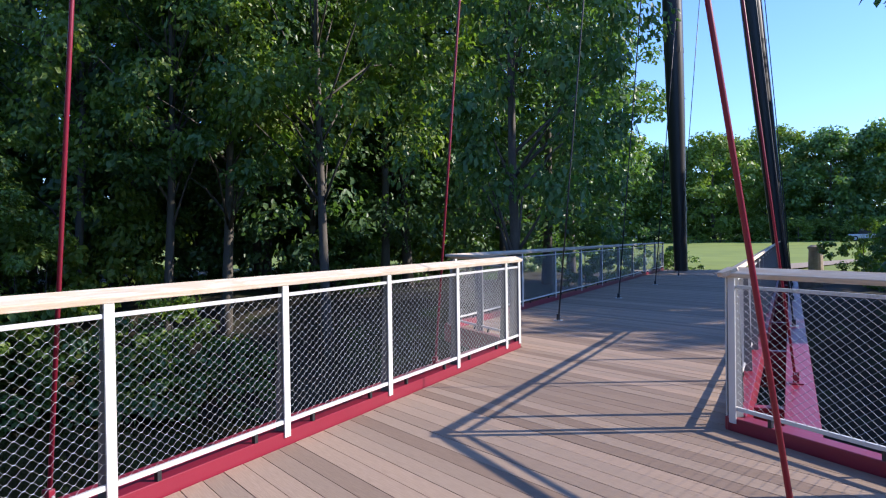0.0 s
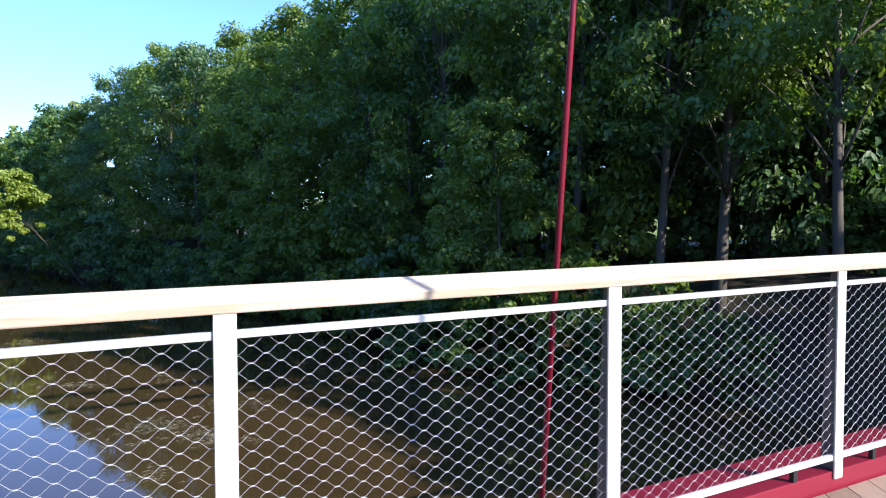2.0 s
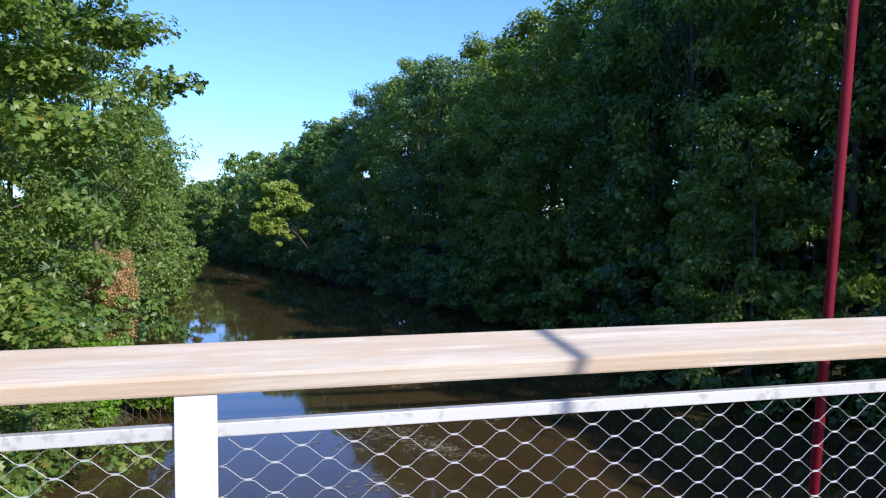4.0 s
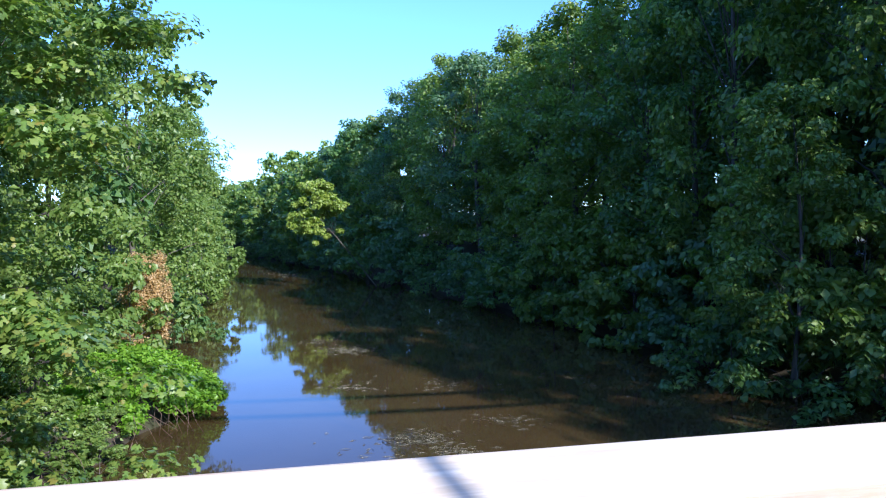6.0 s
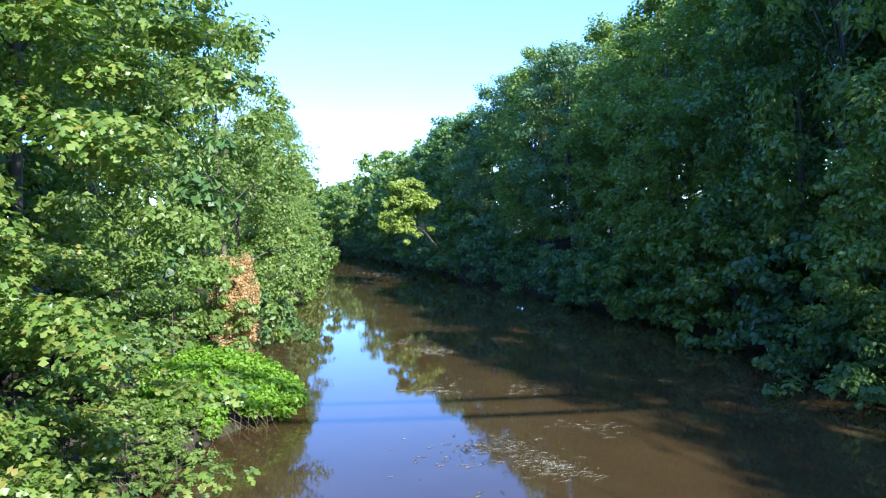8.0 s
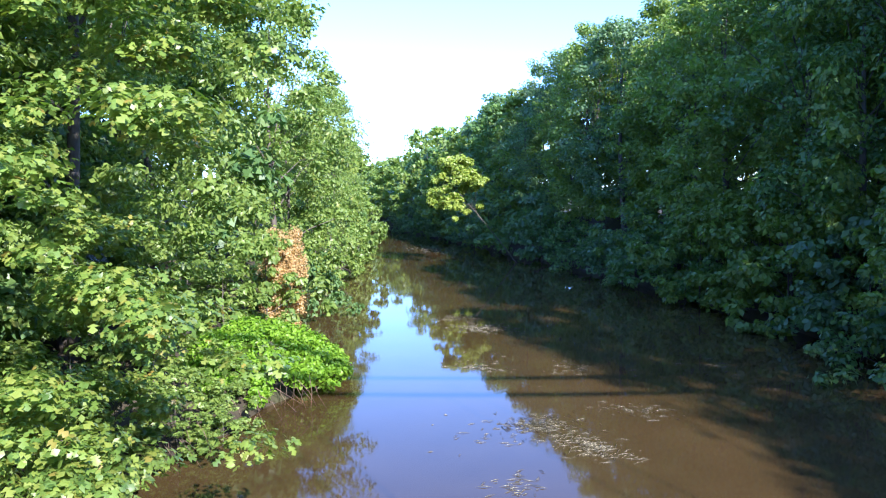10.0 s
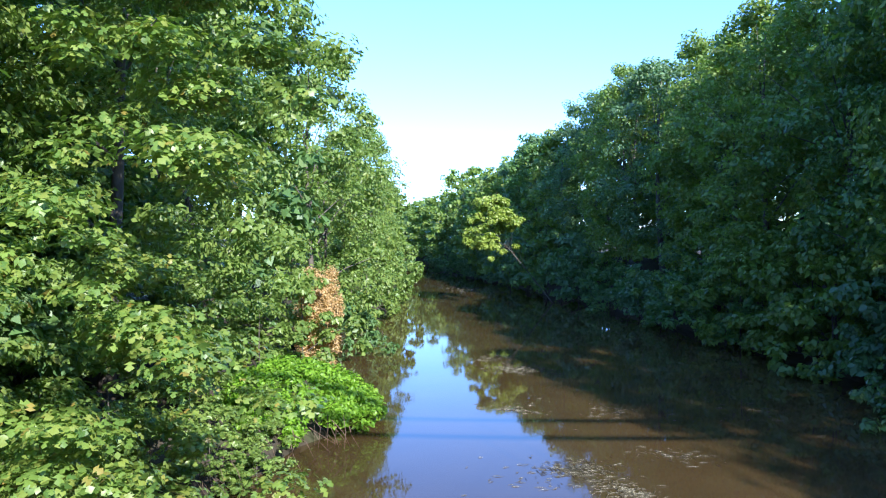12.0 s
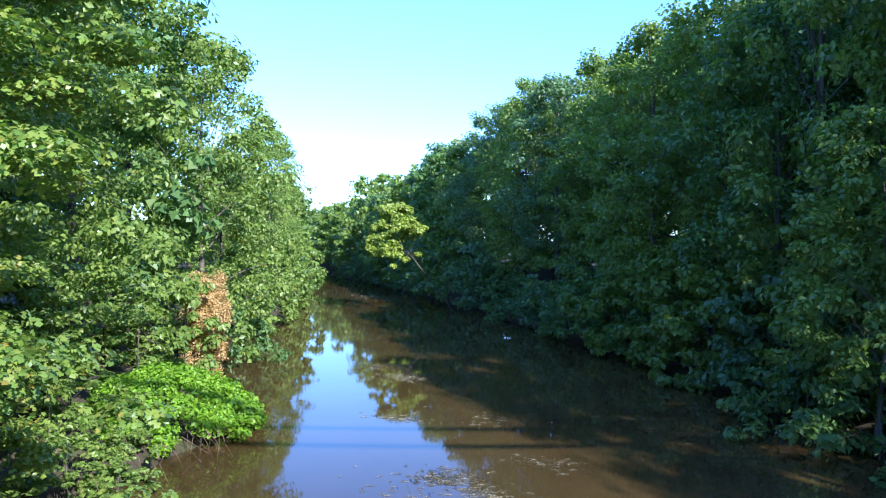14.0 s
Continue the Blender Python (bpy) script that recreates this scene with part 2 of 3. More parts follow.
def leaves(name, centers, radii, per, size, material, seed, shape=DIAMOND, flat=0.6, up=0.6, out=0.75):
    """One mesh of many single leaves, scattered through clumps."""
    rg = np.random.default_rng(seed)
    c = np.repeat(np.array(centers, float), per, axis=0)
    r = np.repeat(np.array(radii, float), per)
    n = len(c)
    d = rg.normal(size=(n, 3))
    d /= np.linalg.norm(d, axis=1)[:, None]
    rad = rg.random(n) ** 0.45
    off = d * (rad * r)[:, None]
    off[:, 2] *= flat
    pos = c + off
    nrm = out * d * np.array([1, 1, 0.6]) + rg.normal(size=(n, 3)) * 0.45
    nrm[:, 2] += up
    nrm /= np.linalg.norm(nrm, axis=1)[:, None]
    t = d * np.array([1, 1, 0.2]) + rg.normal(size=(n, 3)) * 0.6
    t[:, 2] -= 0.35
    t -= nrm * (t * nrm).sum(1)[:, None]
    t /= np.linalg.norm(t, axis=1)[:, None]
    b = np.cross(nrm, t)
    s = size * (0.65 + 0.7 * rg.random(n))
    tmpl, tris = shape
    v = pos[:, None, :] + s[:, None, None] * (tmpl[None, :, 0, None] * t[:, None] + tmpl[None, :, 1, None] * b[:, None] + tmpl[None, :, 2, None] * nrm[:, None])
    kk = len(tmpl)
    f = (np.array(tris)[None] + (np.arange(n) * kk)[:, None, None]).reshape(-1, 3)
    me = bpy.data.meshes.new(name)
    me.vertices.add(n * kk)
    me.vertices.foreach_set("co", v.reshape(-1).astype(np.float32))
    me.loops.add(len(f) * 3)
    me.loops.foreach_set("vertex_index", f.reshape(-1).astype(np.int32))
    me.polygons.add(len(f))
    me.polygons.foreach_set("loop_start", (np.arange(len(f)) * 3).astype(np.int32))
    me.update(calc_edges=True)
    me.materials.append(material)
    return me


def crown_clumps(seed, h, base, R, count, top=0.35, low=0.75, spread=(0.13, 0.27), boughs=0):
    """Centres and sizes of the leaf clumps of one crown about a trunk at the origin."""
    rg = random.Random(seed)
    lobes = [(rg.uniform(0, 6.28), rg.uniform(0.15, 0.4)) for _ in range(3)]
    cs, rs = [], []
    for i in range(count):
        f = rg.random() ** 0.85
        prof = (low + (1 - low) * min(1, f / 0.35)) if f < 0.35 else 1 - (1 - top) * ((f - 0.35) / 0.65) ** 1.8
        a = rg.uniform(0, 6.283)
        prof *= 1 + sum(w * math.cos(a - p) for p, w in lobes) * 0.5 + rg.uniform(-0.1, 0.18)
        rr = R * prof * (0.35 + 0.65 * rg.random() ** 0.5)
        cs.append((rr * math.cos(a), rr * math.sin(a), base + (h - base) * f + rg.uniform(-0.2, 0.2)))
        rs.append(R * rg.uniform(*spread))
    if boughs:
        # gather the clumps into separate drooping boughs with gaps between them
        for i in range(boughs):
            k = min(1.0, 0.9 * R / max(0.1, math.hypot(cs[i][0], cs[i][1])))
            cs[i] = (cs[i][0] * k, cs[i][1] * k, cs[i][2])
        heads = [Vector(c) for c in cs[:boughs]]
        for i in range(boughs, count):
            e = heads[i % boughs]
            out = Vector((e.x, e.y, 0)).normalized()
            side = Vector((-out.y, out.x, 0))
            u, w = rg.uniform(-0.30, 0.20) * R, rg.gauss(0, 0.13) * R
            v = e + out * u + side * w
            cs[i] = (v.x, v.y, e.z - 0.28 * u - 0.5 * abs(w) + rg.gauss(0, 0.035) * R)
    return cs, rs


def trunk_data(name, seed, h, r0, cs, limbs=9, lean=0.0):
    rg = random.Random(seed + 99)
    pts, rad = [], []
    bx, by = rg.uniform(-0.5, 0.5), rg.uniform(-0.5, 0.5)
    for i in range(8):
        f = i / 7
        pts.append((bx * math.sin(f * 3) + lean * f, by * math.sin(f * 2.4), -0.5 + (h * 0.92 + 0.5) * f))
        rad.append(r0 * (1.35 if i == 0 else 1.0 - 0.88 * f))
    made = [tube(pts, rad, 8)]
    for c in rg.sample(cs, min(limbs, len(cs))):
        z = max(h * 0.12, min(c[2] - 0.6, h * 0.75) * rg.uniform(0.6, 0.9))
        f = (z + 0.5) / (h * 0.92 + 0.5)
        a = Vector((bx * math.sin(f * 3) + lean * f, by * math.sin(f * 2.4), z))
        e = Vector(c)
        mid = a.lerp(e, 0.5) + Vector((0, 0, 0.25 * (e - a).length * rg.uniform(0.1, 0.6)))
        q = r0 * (1 - 0.85 * f) * 0.38
        made.append(tube([a, a.lerp(mid, 0.55), mid, e], [q, q * 0.75, q * 0.5, q * 0.15], 5))
    return soup(name, *join_tubes(made), M_BARK, True)


class Kind:
    """One shape of tree or bush, whose meshes its copies share."""

    def __init__(self, seed, h, base, R, count, per, size, material, r0=0.2, limbs=9, shape=DIAMOND, top=0.35, low=0.75, flat=0.6, lean=0.0, spread=(0.13, 0.27), boughs=0):
        cs, rs = crown_clumps(seed, h, base, R, count, top, low, spread, boughs)
        cs = [(c[0] + lean * (0.8 if lean < -4 else c[2] / (h * 0.92)), c[1], c[2]) for c in cs]
        self.trunk = trunk_data("trunk", seed, h, r0, cs, limbs, lean)
        self.crown = leaves("crown", cs, rs, per, size, material, seed, shape, flat, *((0.95, 0.6) if boughs else ()))

    def plant(self, name, label, category, x, y, z, scale=1.0, turn=0.0, tall=1.0, group=""):
        m = Matrix.Translation((x, y, z)) @ Matrix.Rotation(turn, 4, "Z") @ Matrix.Diagonal((scale, scale, scale * tall, 1))
        ob = thing(name, label, category, m, group)
        part_data("trunk", self.trunk, ob)
        part_data("crown", self.crown, ob)
        return ob


rg = random.Random(7)
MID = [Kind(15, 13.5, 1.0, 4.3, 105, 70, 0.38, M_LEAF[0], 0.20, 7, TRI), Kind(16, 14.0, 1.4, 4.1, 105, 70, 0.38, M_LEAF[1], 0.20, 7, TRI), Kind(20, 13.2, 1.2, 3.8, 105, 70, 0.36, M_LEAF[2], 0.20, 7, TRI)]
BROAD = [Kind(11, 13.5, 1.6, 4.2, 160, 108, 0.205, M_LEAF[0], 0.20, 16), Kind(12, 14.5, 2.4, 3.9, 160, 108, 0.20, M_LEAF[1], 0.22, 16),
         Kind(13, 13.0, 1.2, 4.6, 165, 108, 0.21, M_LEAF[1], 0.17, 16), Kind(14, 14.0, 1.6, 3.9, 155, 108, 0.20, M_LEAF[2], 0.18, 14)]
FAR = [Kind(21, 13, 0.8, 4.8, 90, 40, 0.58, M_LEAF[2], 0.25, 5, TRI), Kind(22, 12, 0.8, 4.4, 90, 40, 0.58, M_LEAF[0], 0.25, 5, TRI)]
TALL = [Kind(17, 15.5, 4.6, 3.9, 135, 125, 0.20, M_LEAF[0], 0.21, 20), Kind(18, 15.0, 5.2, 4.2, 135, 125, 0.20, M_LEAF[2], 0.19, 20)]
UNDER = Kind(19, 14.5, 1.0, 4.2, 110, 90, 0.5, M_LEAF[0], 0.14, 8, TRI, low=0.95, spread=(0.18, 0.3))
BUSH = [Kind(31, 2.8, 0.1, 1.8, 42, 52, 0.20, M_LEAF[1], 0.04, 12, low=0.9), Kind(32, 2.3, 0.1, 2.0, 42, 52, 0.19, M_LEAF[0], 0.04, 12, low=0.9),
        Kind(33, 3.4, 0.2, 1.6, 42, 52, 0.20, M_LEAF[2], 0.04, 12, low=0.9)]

WOOD = "trees of the shaded wooded bank"
# the shaded bank: three ranks of trees from the bridge to the river's bend
y = 9.6
while y < 190:
    for rank, back in enumerate((2.4, 7.5, 13.5)):
        if rank == 2 and y > 62 or rank == 1 and y > 130:
            continue
        yy = y + rg.uniform(-1.2, 1.2) + rank * 1.7
        xx = right_bank(yy) + back + rg.uniform(-0.8, 0.9)
        if y > 80:
            BIG = FAR
        else:
            BIG = BROAD if rank == 0 and y < 62 else MID
        # light-leaved BROAD[3] is favoured to brighten the shaded front rank by colour
        kind = rg.choice(BIG if BIG is not BROAD else (BROAD[0], BROAD[1], BROAD[3], BROAD[3], BROAD[3]))
        # light leaves here paint in the sunny patches near the bridge
        if y < 15 and rank < 2:
            kind = TALL[1]
        kind.plant("tree", "tall leafy broadleaf tree in shade on the river bank", "tree", xx, yy, ground_z(xx, yy) - 0.1, rg.uniform(0.88, 1.04) * (0.94 if y > 62 else 1), rg.uniform(0, 6.28), rg.uniform(1.2, 1.32) if y < 26 else rg.uniform(0.90, 1.02) if y < 80 else rg.uniform(0.86, 1.0) if y < 112 else rg.uniform(0.7, 0.84), WOOD)
    y += 4.3 if y < 60 else 5.5
SLIM = Kind(53, 8.0, 1.6, 2.0, 110, 120, 0.15, M_LEAF[2], 0.08, 12, top=0.35, low=0.8)
SLIM.plant("young_tree", "pale green young tree before the shaded wood", "tree", 13.3, 17.4, WATER - 0.1, 1.0, 0.5)
# bushes along that bank's water line
y = 13.0
while y < 110:
    yy = y + rg.uniform(-0.4, 0.4)
    xx = right_bank(yy) + rg.uniform(-0.3, 1.0)
    rg.choice(BUSH).plant("bush", "dark green bush overhanging the river edge", "bush", xx, yy, max(ground_z(xx, yy), WATER) - 0.15, rg.uniform(0.85, 1.4) * (1 if y < 50 else 1.4), rg.uniform(0, 6.28), 1, "bushes along the river edge")
    y += 1.35 if y < 45 else 3.6
for xx, yy, k_ in ((13.3, 17.2, 0.95), (14.7, 15.2, 1.0), (15.6, 13.4, 1.0), (16.4, 11.4, 0.9), (13.0, 19.2, 0.9)):
    BUSH[1].plant("bush", "dark green bush leaning over the shaded water", "bush", xx, yy, WATER - 0.15, k_, 3 * xx, 1, "bushes along the river edge")
# the wood beside the far end of the bridge
for xx, yy in ((28.2, 7.0), (30.0, 6.2), (18.6, 13.3), (22.5, 12.5), (26, 10.5), (31, 8.5), (24, 16), (30, 14), (36, 12), (29, 20), (35, 19), (36, 26), (42, 18), (35.5, 6.6)):
    # no light-leaved kinds: the wood's shade is partly in the leaf colour
    kind = rg.choice((TALL[0], BROAD[0], BROAD[1], BROAD[2]))
    (TALL[0] if xx < 19 else kind).plant("tree", "tall leafy broadleaf tree in shade beside the bridge", "tree", xx, yy, ground_z(xx, yy) - 0.1, rg.uniform(0.9, 1.1), rg.uniform(0, 6.28), rg.uniform(1.0, 1.25), WOOD)
TALL[0].plant("tree", "leafy broadleaf tree close beside the bridge", "tree", 16.9, 3.0, ground_z(16.9, 3.0) - 0.1, 0.78, 2.2, 1.45, WOOD)
for xx, yy in ((24.5, 22.5), (26, 28), (28, 34)):
    MID[1].plant("tree", "tall leafy broadleaf tree deep in the wood", "tree", xx, yy, ground_z(xx, yy) - 0.1, 1.05, xx, 1.2, WOOD)
for i in range(12):
    yy = -7.3 - 1.9 * i
    xx = right_bank(yy) + rg.uniform(-0.3, 0.9)
    rg.choice(BUSH).plant("bush", "dark green bush on the bank downstream", "bush", xx, yy, WATER - 0.1, rg.uniform(0.9, 1.3), rg.uniform(0, 6.28), 1, "bushes along the river edge")
# trees downstream of the bridge, whose shade falls on the far bank
for xx, yy, k_ in ((22.6, -9.8, 1.12), (27.5, -11.6, 0.78)):
    BROAD[1].plant("tree", "tall dense broadleaf tree downstream of the bridge", "tree", xx, yy, ground_z(xx, yy) - 0.1, k_, 2 * xx, 1.15, "trees downstream")
# unseen dense bushes, added only to keep sun off the low bank
for xx, yy, k_ in ((19.2, -7.6, 0.46), (22.6, -8.0, 0.5), (26.4, -8.6, 0.5), (18.6, -11, 0.5), (18.4, -15, 0.5)):
    UNDER.plant("bush", "unseen tall dense bush added to shade the low bank", "bush", xx, yy, ground_z(xx, yy) - 0.4, k_, xx, 1.0, "bushes downstream")
for xx, yy in ((20.4, -13.6), (24.5, -14.5), (29.5, -12.8), (22.5, -16), (32, -13.5), (38, -16), (19.5, -20), (27, -21), (22, -29), (20, -37)):
    rg.choice(MID).plant("tree", "tall leafy broadleaf tree downstream of the bridge", "tree", xx, yy, ground_z(xx, yy) - 0.1, rg.uniform(0.98, 1.06), rg.uniform(0, 6.28), rg.uniform(0.95, 1.02), "trees downstream")
for xx, yy in ((-13, -14), (-14, -24), (-12, -36)):
    rg.choice(FAR).plant("tree", "leafy tree downstream on the sunny bank", "tree", xx, yy, ground_z(xx, yy) - 0.1, 1.0, rg.uniform(0, 6.28), 1, "trees downstream")

# the sunny bank
for xx, yy in ((33, 10.5), (36, 14.5), (39, 10), (42, 13.5), (33, 17.5), (39, 18.5), (44.5, 9.5), (46, 17), (36.5, 22), (43, 22), (23.5, 12.2), (27.5, 13), (21.5, 17), (25.5, 19), (30, 17.5), (21, 22.5), (26, 25), (31, 24), (20.5, 28), (24.5, 31)):
    UNDER.plant("bush", "tall dark bush under the trees beside the field", "bush", xx, yy, ground_z(xx, yy) - 0.5, 0.38 + 0.12 * (xx % 1), xx + 2 * yy, 1.0, "bushes beside the field")
MAPLE = [Kind(41, 14.5, 1.3, 4.4, 500, 145, 0.092, M_MAPLE, 0.12, 3, LOBED, top=0.9, low=0.72, flat=0.34, spread=(0.09, 0.16), boughs=60),
         Kind(42, 13.5, 1.2, 3.9, 280, 160, 0.125, M_LEAF[2], 0.16, 12, DIAMOND, top=0.72, low=0.75, flat=0.42, spread=(0.10, 0.19))]
MAPLE[0].plant("maple_tree", "sunlit maple with bright green lobed leaves over the river", "tree", -5.3, 9.6, ground_z(-5.3, 9.6) - 0.1, 1.0, 0.4)
MAPLE[1].plant("tree", "leafy sunlit tree leaning over the river", "tree", -6.7, 16.8, ground_z(-6.7, 16.8) - 0.1, 1.12, 2.0, 1.05)
MAPLE[1].plant("tree", "leafy tree filling in behind the maple", "tree", -8.6, 9.8, ground_z(-8.6, 9.8) - 0.1, 1.1, 1.1)
MAPLE[1].plant("tree", "leafy sunlit tree close behind the maple", "tree", -7.9, 13.6, ground_z(-7.9, 13.6) - 0.1, 1.1, 3.1, 1.05)
MAPLE[1].plant("tree", "leafy sunlit tree on the near bank", "tree", -9.8, 13.0, ground_z(-9.8, 13.0) - 0.1, 1.1, 4.0)
BROAD[0].plant("tree", "leafy sunlit tree behind the maple", "tree", -9.5, 6.5, ground_z(-9.5, 6.5) - 0.1, 1.1, 5.2)
SUNNY = "trees of the sunny bank"
for xx, yy in ((-14, 3), (-15, 9), (-15, 15), (-16, 21), (-18, 28), (-15, 33), (-16, 42), (-20, 12), (-21, 20), (-14, 48), (-9.4, 31), (-12, 37.5), (-13, 27)):
    rg.choice(MID).plant("tree", "leafy tree standing back from the sunny bank", "tree", xx, yy, ground_z(xx, yy) - 0.1, 1.05, rg.uniform(0, 6.28), 1.05, SUNNY)
for xx, yy, s, h in ((-8.9, 26, 0.85, 0.95), (-12.5, 22, 1.0, 1.0), (-5.1, 33.5, 0.86, 1.05), (-9.5, 37, 0.9, 1.0), (-6.3, 41, 0.66, 0.9), (-6.2, 49, 0.76, 0.95), (-10, 52, 0.95, 1.0), (-6.8, 58, 0.84, 1.0), (-7.5, 67, 0.92, 1.0)):
    # light-leaved kind throughout, its colour adding to the sun on this bank
    BROAD[3].plant("tree", "sunlit leafy tree on the river bank", "tree", xx, yy, ground_z(xx, yy) - 0.1, s, rg.uniform(0, 6.28), h, SUNNY)
y = 76
while y < 240:
    xx = left_bank(y) - 2.9 + rg.uniform(-0.8, 0.8)
    rg.choice(FAR).plant("tree", "sunlit leafy tree far up the river", "tree", xx, y, ground_z(xx, y) - 0.2, rg.uniform(0.9, 1.04), rg.uniform(0, 6.28), 0.8 if y < 100 else 0.66, SUNNY)
    xx -= 7
    rg.choice(FAR).plant("tree", "sunlit leafy tree far up the river", "tree", xx, y + 3, ground_z(xx, y + 3) - 0.2, rg.uniform(0.75, 0.9), rg.uniform(0, 6.28), 0.85 if y < 100 else 0.7, SUNNY)
    y += 7.5
for i in range(-6, 9):
    xx, yy = -26 + 6.5 * i, 232 + rg.uniform(-6, 6) - 3 * i
    rg.choice(FAR).plant("tree", "leafy tree at the bend of the river", "tree", xx, yy, WATER - 0.9, rg.uniform(0.8, 0.95), rg.uniform(0, 6.28), 0.8, "trees at the bend")
for yy, s in ((25.5, 1.0), (31.5, 1.1), (36, 1.1), (40, 1.2), (45, 1.2), (50, 1.1), (55, 1.3), (61, 1.3), (68, 1.4), (75, 1.4), (84, 1.6), (94, 1.6)):
    xx = left_bank(yy) - 0.5
    rg.choice((BUSH[1], BUSH[2])).plant("bush", "sunlit green bush at the water's edge", "bush", xx, yy, WATER - 0.1, s, rg.uniform(0, 6.28), 1.1, "bushes on the sunny bank")
for xx, yy, s in ((-4.3, 13.5, 0.62), (-5.6, 14.6, 0.75), (-3.7, 14.8, 0.5), (-5.6, 12.2, 0.75), (-6.2, 16.6, 0.8), (-4.6, 16.2, 0.55), (-3.2, 16.2, 0.42), (-4.9, 11.0, 0.7), (-7.2, 14.4, 0.9), (-6.6, 12.8, 0.9), (-7.4, 18.6, 0.9), (-6.4, 20.5, 0.9), (-6.2, 22.8, 0.9), (-5.2, 24.2, 0.8), (-6.6, 25.6, 1.0), (-3.6, 17.4, 0.45), (-4.8, 17.6, 0.6), (-5.6, 18.6, 0.7), (-3.0, 15.2, 0.35), (-4.4, 12.4, 0.55)):
    BUSH[2].plant("bush", "sunlit pale green bush above bare roots", "bush", xx, yy, max(WATER, ground_z(xx, yy)) - 0.1, s, rg.uniform(0, 6.28), 0.75, "bushes on the sunny bank")
for xx, yy, k_ in ((-8.2, 12.2, 2.0), (-9.4, 9.6, 2.2), (-8.4, 15.2, 1.9), (-7.4, 7.6, 1.7), (-10.6, 12.4, 2.4), (-7.2, 10.4, 1.5), (-8.2, 19, 1.8), (-9.2, 22, 2.0)):
    UNDER.plant("bush", "tall dark bush in shade under the trees", "bush", xx, yy, ground_z(xx, yy) - 0.6, k_ * 0.24, rg.uniform(0, 6.28), 1.0, "bushes under the trees")
# bare roots and twigs under the bank's edge
for n_r, (rx_, ry_, cnt) in enumerate(((-3.6, 14.5, 12), (-2.9, 16.4, 7), (-2.0, 18.3, 14))):
    made = []
    for q in range(cnt):
        a = Vector((rx_ + rg.uniform(-0.7, 0.5), ry_ + rg.uniform(-0.6, 0.6), WATER + rg.uniform(0.35, 0.75)))
        b = a + Vector((rg.uniform(-0.2, 0.7), rg.uniform(-0.5, 0.3), -0.5))
        b.z = WATER - 0.05
        m_ = a.lerp(b, 0.5) + Vector((rg.uniform(-0.12, 0.12), rg.uniform(-0.12, 0.12), rg.uniform(0, 0.2)))
        made.append(tube([a, a.lerp(m_, 0.6), m_, b], [0.008, 0.008, 0.006, 0.003], 5))
    tagged(new("roots", soup("roots", *join_tubes(made), M_TWIG, True)), "bare reddish roots and twigs hanging to the water", "roots", kind="stuff")
# the vine mound
vc, vr = [], []
for i in range(330):
    a, q = rg.uniform(0, 6.283), rg.random() ** 0.5
    vc.append((3.0 * q * math.cos(a), 3.0 * q * math.sin(a), 0.15 + (1.05 + 0.25 * math.cos(a)) * (1 - q ** 3) + rg.uniform(-0.15, 0.15)))
    vr.append(rg.uniform(0.22, 0.42))
vine = thing("vine_mound", "bright green vine sprawling over the bank in sun", "vine", pose(-4.1, 20.0, WATER + 0.1))
part_data("foliage", leaves("foliage", vc, vr, 130, 0.11, M_VINE, 5, DIAMOND, 0.6, 0.8, 0.5), vine)
RUST = Kind(51, 3.7, 0.2, 0.78, 170, 150, 0.08, M_RUST, 0.03, 10, low=0.9, top=0.7, flat=1.3, spread=(0.2, 0.42))
RUST.plant("withered_bush", "rusty brown withered bush beside the river", "bush", -4.0, 27.2, WATER + 0.1, 0.92)
YEL = Kind(52, 8.2, 3.9, 2.1, 80, 100, 0.24, M_YELLOW, 0.045, 10, top=0.3, lean=-6.5)
YEL.plant("young_tree", "yellow-green sunlit young tree leaning over the water", "tree", 7.7, 55.0, WATER - 0.2, 0.92)
M_WEED = painted("dry_floating_weed", (0.05, 0.045, 0.022), (0.28, 0.26, 0.18), 0.6, 0.0, 0.54)
